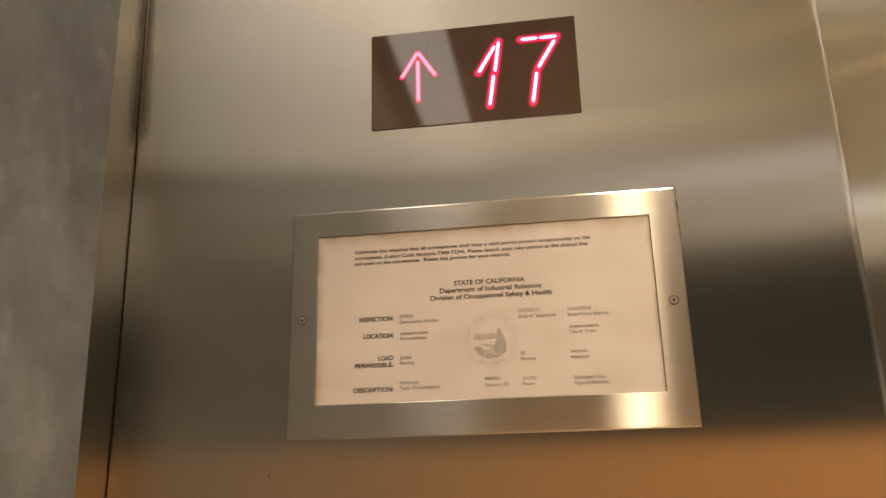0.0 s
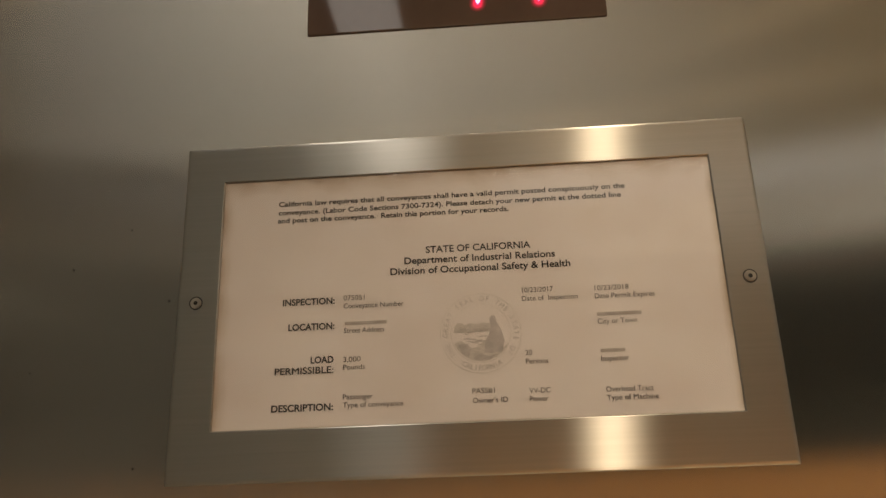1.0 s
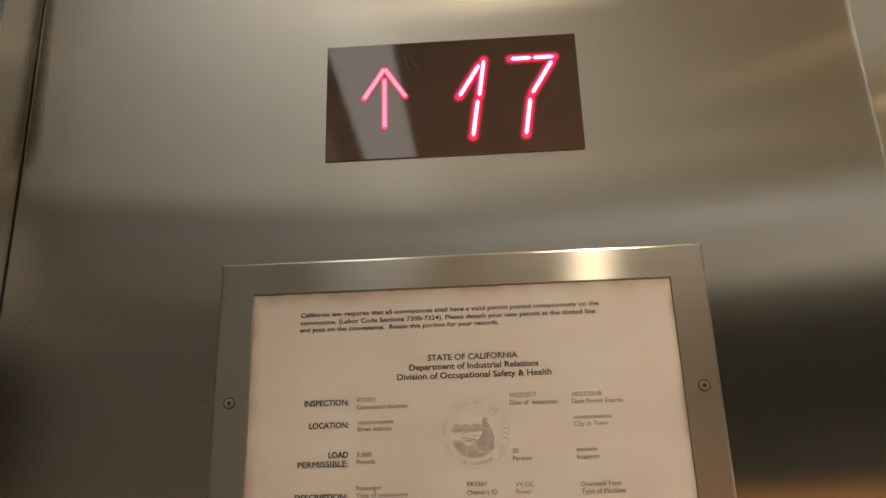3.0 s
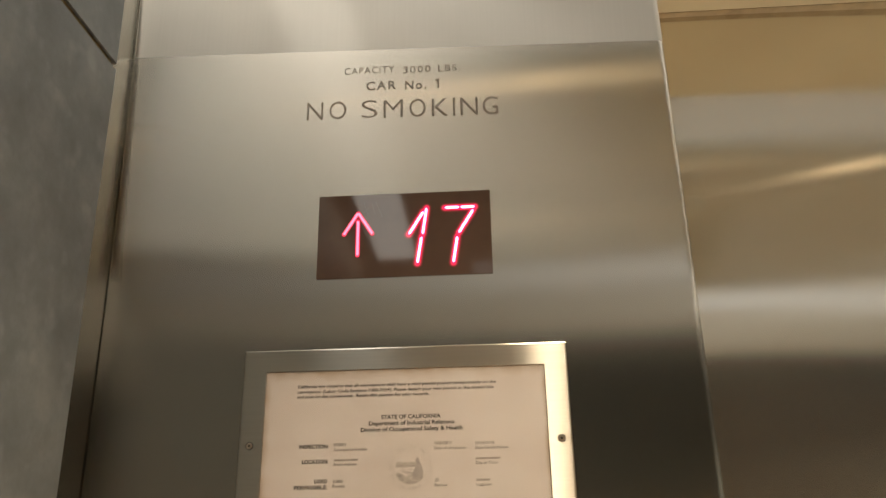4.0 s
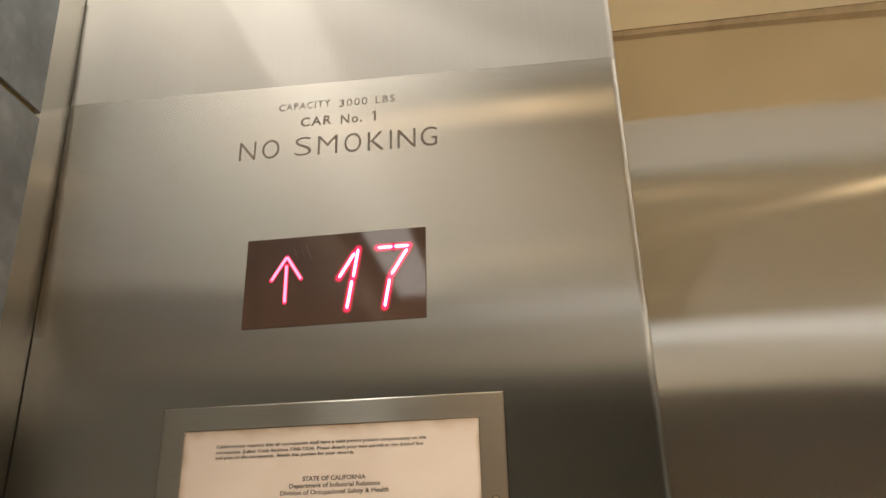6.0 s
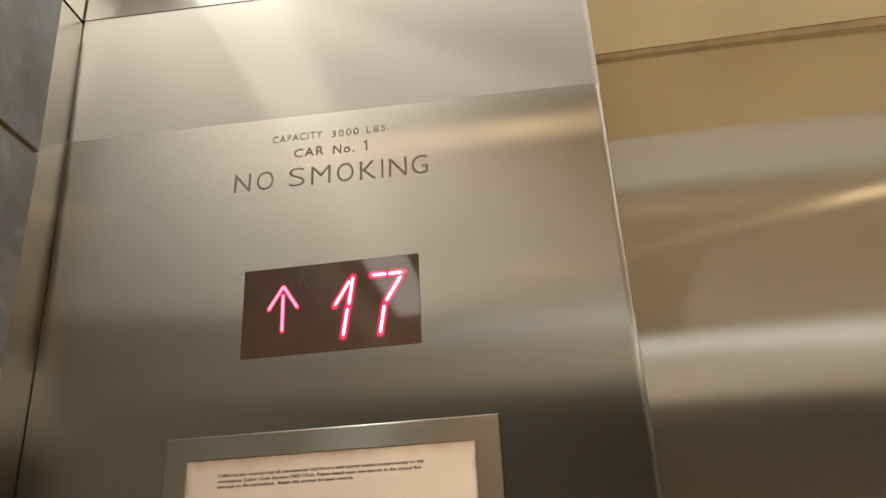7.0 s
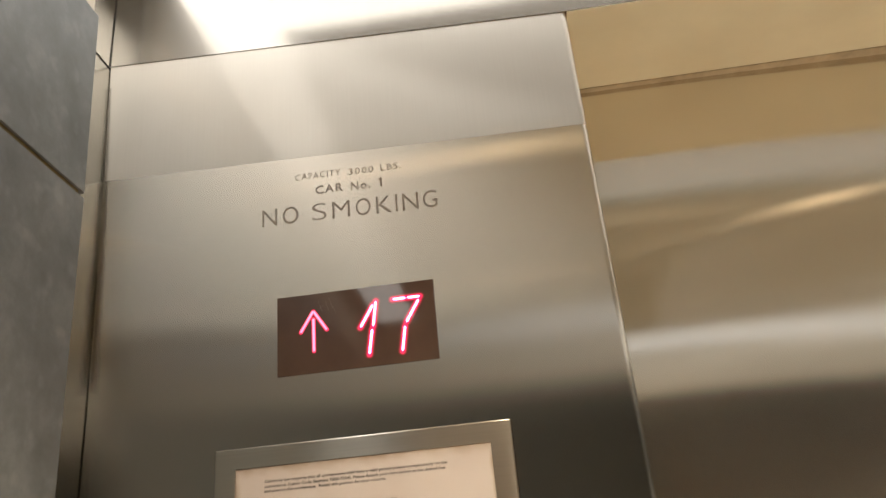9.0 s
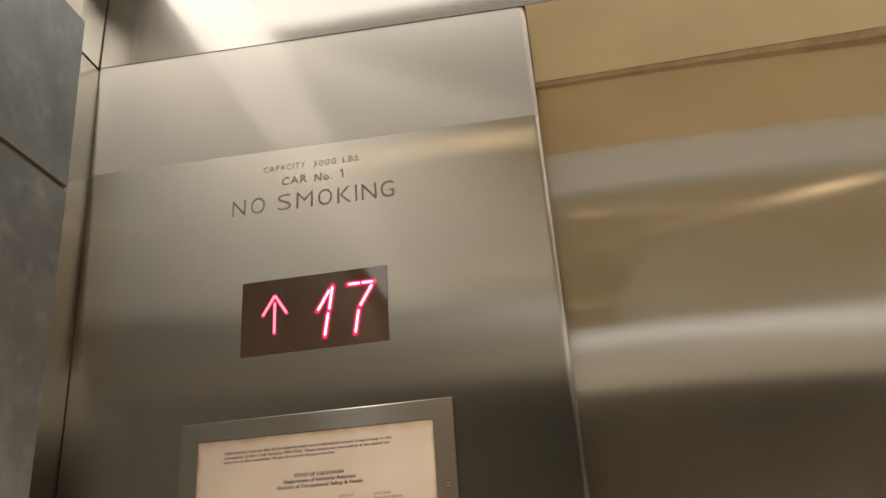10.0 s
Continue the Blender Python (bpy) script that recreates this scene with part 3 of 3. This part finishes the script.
# ---- permit in its frame ----
permit = thing("permit_holder", (0, 0, 0), "brushed steel permit frame holding a yellowed printed permit", "permit frame")
FX, FT, FB = 0.1230, 1.8005, 1.6545
IX, IT, IB = 0.1055, 1.7835, 1.6750


def frame_ring():
    bm = bmesh.new()
    b = 0.0012

    def rect(x, t, bt, y):
        return [bm.verts.new(c) for c in ((-x, y, bt), (x, y, bt), (x, y, t), (-x, y, t))]

    rings = [rect(FX, FT, FB, 0.0), rect(FX, FT, FB, -0.0032 + b * 0.6), rect(FX - b * 0.3, FT - b * 0.3, FB + b * 0.3, -0.0032 + b * 0.2),
             rect(FX - b, FT - b, FB + b, -0.0032), rect(IX + 0.0004, IT + 0.0004, IB - 0.0004, -0.0032), rect(IX, IT, IB, -0.00295), rect(IX, IT, IB, -0.0004)]
    for a, c in zip(rings, rings[1:]):
        for i in range(4):
            bm.faces.new((a[i], a[(i + 1) % 4], c[(i + 1) % 4], c[i]))
    return bm


steel_frame = part("steel_frame", frame_ring(), M_FRAME, permit)
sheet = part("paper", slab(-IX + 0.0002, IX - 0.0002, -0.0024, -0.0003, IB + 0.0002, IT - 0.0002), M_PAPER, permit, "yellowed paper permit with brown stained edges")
cover = part("cover", slab(-IX + 0.0002, IX - 0.0002, -0.0029, -0.0027, IB + 0.0002, IT - 0.0002), M_CLEAR, permit, "clear acrylic cover")
cover.visible_shadow = False
rnd = random.Random(11)
# dark strips that paint the gap's shadow together with the grime in it
for side in (-1, 1):
    bm = bmesh.new()
    inner, outer = [], []
    for i in range(41):
        z = FB + (FT - FB) * i / 40
        inner.append(bm.verts.new((side * (FX - 0.0002), -0.0007, z)))
        outer.append(bm.verts.new((side * (FX + 0.0003 + 0.0005 * rnd.random() + 0.0004 * (rnd.random() > 0.8)), -0.0001, z)))
    for i in range(40):
        bm.faces.new((inner[i], inner[i + 1], outer[i + 1], outer[i]))
    part("edge_grime_shadow", bm, M_DARK, permit, "ragged dark line of grime and gap shadow at the frame edge")
for x in (-0.1150, 0.1150):
    head = part("screw", disc(x, -0.0030, -0.0037, 1.7287, 0.0024, 28, 0.0003), M_SCREW, permit, "flat security screw")
    part("washer_gap", disc(x, -0.0030, -0.0033, 1.7287, 0.0029, 28), M_DARK, head)
    part("drive_hole", disc(x, -0.0036, -0.0038, 1.7287, 0.0009, 12), M_DARK, head)

Y = -0.0024


def heading(body, x0, x1, z, cap):
    lettering(body, x0, x1, z, cap, Y, M_INK, sheet, weight=0.024 if body.endswith(":") or body == "LOAD" else 0.015 if cap < 0.0025 else 0.016)


def small(body, x0, x1, z, cap=0.0021):
    lettering(body, x0, x1, z, cap, Y, M_INK2, sheet, weight=0.0)


heading("California law requires that all conveyances shall have a valid permit posted conspicuously on the", -0.0810, 0.0690, 1.7707, 0.0022)
heading("conveyance. (Labor Code Sections 7300-7324). Please detach your new permit at the dotted line", -0.0810, 0.0670, 1.7667, 0.0022)
heading("and post on the conveyance.  Retain this portion for your records.", -0.0812, 0.0190, 1.7630, 0.0022)
heading("STATE OF CALIFORNIA", -0.0170, 0.0272, 1.7460, 0.0029)
heading("Department of Industrial Relations", -0.0262, 0.0372, 1.7415, 0.0029)
heading("Division of Occupational Safety & Health", -0.0322, 0.0432, 1.7370, 0.0029)
heading("INSPECTION:", -0.0778, -0.0558, 1.7258, 0.0027)
heading("LOCATION:", -0.0752, -0.0558, 1.7150, 0.0027)
heading("LOAD", -0.0655, -0.0560, 1.7010, 0.0027)
heading("PERMISSIBLE:", -0.0803, -0.0560, 1.6968, 0.0027)
heading("DESCRIPTION:", -0.0812, -0.0560, 1.6818, 0.0027)
small("075051", -0.0520, -0.0432, 1.7270)
small("Conveyance Number", -0.0520, -0.0268, 1.7235)
small("Street Address", -0.0518, -0.0350, 1.7130)
small("3,000", -0.0520, -0.0448, 1.7010)
small("Pounds", -0.0520, -0.0430, 1.6978)
small("Passenger", -0.0520, -0.0398, 1.6858)
small("Type of conveyance", -0.0520, -0.0275, 1.6825)
small("10/23/2017", 0.0225, 0.0352, 1.7266)
small("Date of  Inspection", 0.0222, 0.0450, 1.7230)
small("10/23/2018", 0.0522, 0.0660, 1.7260)
small("Date Permit Expires", 0.0520, 0.0762, 1.7226)
small("City or Town", 0.0522, 0.0680, 1.7120)
small("20", 0.0222, 0.0250, 1.7005)
small("Persons", 0.0222, 0.0312, 1.6970)
small("Inspector", 0.0522, 0.0632, 1.6968)
small("PASS#1", 0.0002, 0.0092, 1.6860)
small("Owner's ID", 0.0002, 0.0142, 1.6822)
small("VV-DC", 0.0228, 0.0312, 1.6852)
small("Power", 0.0228, 0.0302, 1.6820)
small("Overhead Tract", 0.0530, 0.0715, 1.6845)
small("Type of Machine", 0.0530, 0.0732, 1.6812)
for x0, x1, z in ((-0.0515, -0.0340, 1.7170), (0.0522, 0.0700, 1.7160), (0.0522, 0.0620, 1.7010)):
    part("text_bar", bar(bmesh.new(), x0, z, x1, z, 0.0014, Y - 0.0001, Y), M_INKBAR, sheet)


def curved(body, cx, cz, radius, cap, start, end, parent):
    """Small capitals along a circle from one angle to another; outward tops when they run clockwise, inward when they run back."""
    verts, faces = [], []
    turn = -1 if end < start else 1
    for i, ch in enumerate(body):
        if ch == " ":
            continue
        a = radians(start + (end - start) * (i + 0.5) / len(body))
        cu = bpy.data.curves.new("letter", "FONT")
        cu.body, cu.size, cu.align_x, cu.resolution_u, cu.extrude = ch, cap / 0.69, "CENTER", 2, 0.00003
        tmp = new("letter", cu)
        me = bpy.data.meshes.new_from_object(tmp.evaluated_get(bpy.context.evaluated_depsgraph_get()))
        bpy.data.objects.remove(tmp)
        up = Vector((math.cos(a), 0, math.sin(a))) * (-turn)
        along = Vector((up.z, 0, -up.x))
        base = Vector((cx + radius * math.cos(a), Y - 0.0001, cz + radius * math.sin(a)))
        n = len(verts)
        verts += [base + along * v.co.x * 0.9 + up * v.co.y - Vector((0, v.co.z, 0)) for v in me.vertices]
        faces += [[n + k for k in f.vertices] for f in me.polygons]
        bpy.data.meshes.remove(me)
    me = bpy.data.meshes.new("text_line")
    me.from_pydata(verts, [], faces)
    me.materials.append(M_INK4)
    ob = new("text_line", me)
    ob.parent = parent
    return ob


def seal(cx, cz, r):
    """The pale printed state seal: rings, short bars for its words, and plain blocks of tone."""
    bm = bmesh.new()
    for rr, w in ((r, 0.00025), (r * 0.74, 0.00018)):
        n = 64
        for i in range(n):
            a, b = 2 * math.pi * i / n, 2 * math.pi * (i + 1) / n
            bar(bm, cx + rr * math.cos(a), cz + rr * math.sin(a), cx + rr * math.cos(b), cz + rr * math.sin(b), w, Y - 0.0001, Y)
    ob = part("seal", bm, M_INK3, sheet, "pale grey printed round seal")
    curved("THE GREAT SEAL OF THE STATE OF", cx, cz, r * 0.815, 0.0021, 222, -42, ob)
    curved("CALIFORNIA", cx, cz, r * 0.935, 0.0021, 237, 303, ob)
    def blot(points, y, material, name="tone"):
        bm = bmesh.new()
        bm.faces.new([bm.verts.new((cx + u * r, y, cz + v * r)) for u, v in points])
        part(name, bm, material, ob)

    rnd = random.Random(4)
    shore = [(-0.70 + 1.4 * i / 14, -0.30 + 0.10 * math.sin(i * 0.9) + 0.05 * rnd.random()) for i in range(15)]
    blot(shore + [(0.71 * math.cos(radians(a)), 0.71 * math.sin(radians(a))) for a in range(-24, -157, -12)], Y - 0.00008, M_INK3)
    ridge = [(-0.66 + 1.1 * i / 11, 0.16 + 0.10 * abs(math.sin(i * 1.1)) + 0.03 * rnd.random()) for i in range(12)]
    blot(ridge + [(0.44, 0.04), (-0.66, 0.02)], Y - 0.00008, M_INK3)
    blot([(0.06, -0.52), (0.12, -0.18), (0.22, -0.02), (0.26, 0.22), (0.22, 0.34), (0.30, 0.44), (0.38, 0.40), (0.40, 0.26), (0.50, 0.10), (0.58, -0.22), (0.50, -0.50)], Y - 0.00012, M_INK4)
    blot([(-0.62, -0.18), (-0.50, -0.30), (-0.34, -0.26), (-0.24, -0.40), (-0.30, -0.56), (-0.48, -0.50)], Y - 0.00012, M_INK4)
    blot([(-0.22, -0.62), (-0.02, -0.52), (0.20, -0.58), (0.34, -0.56), (0.20, -0.68), (-0.06, -0.70)], Y - 0.00012, M_INK4)
    lines = bmesh.new()
    for i in range(30):
        u, v = rnd.uniform(-0.55, 0.40), rnd.uniform(-0.30, 0.12)
        bar(lines, cx + u * r, cz + v * r, cx + (u + rnd.uniform(0.06, 0.2)) * r, cz + (v + rnd.uniform(-0.03, 0.03)) * r, 0.00032, Y - 0.00014 - 0.000002 * i, Y)
    part("tone", lines, M_INK4, ob)


seal(0.0046, 1.7105, 0.0165)
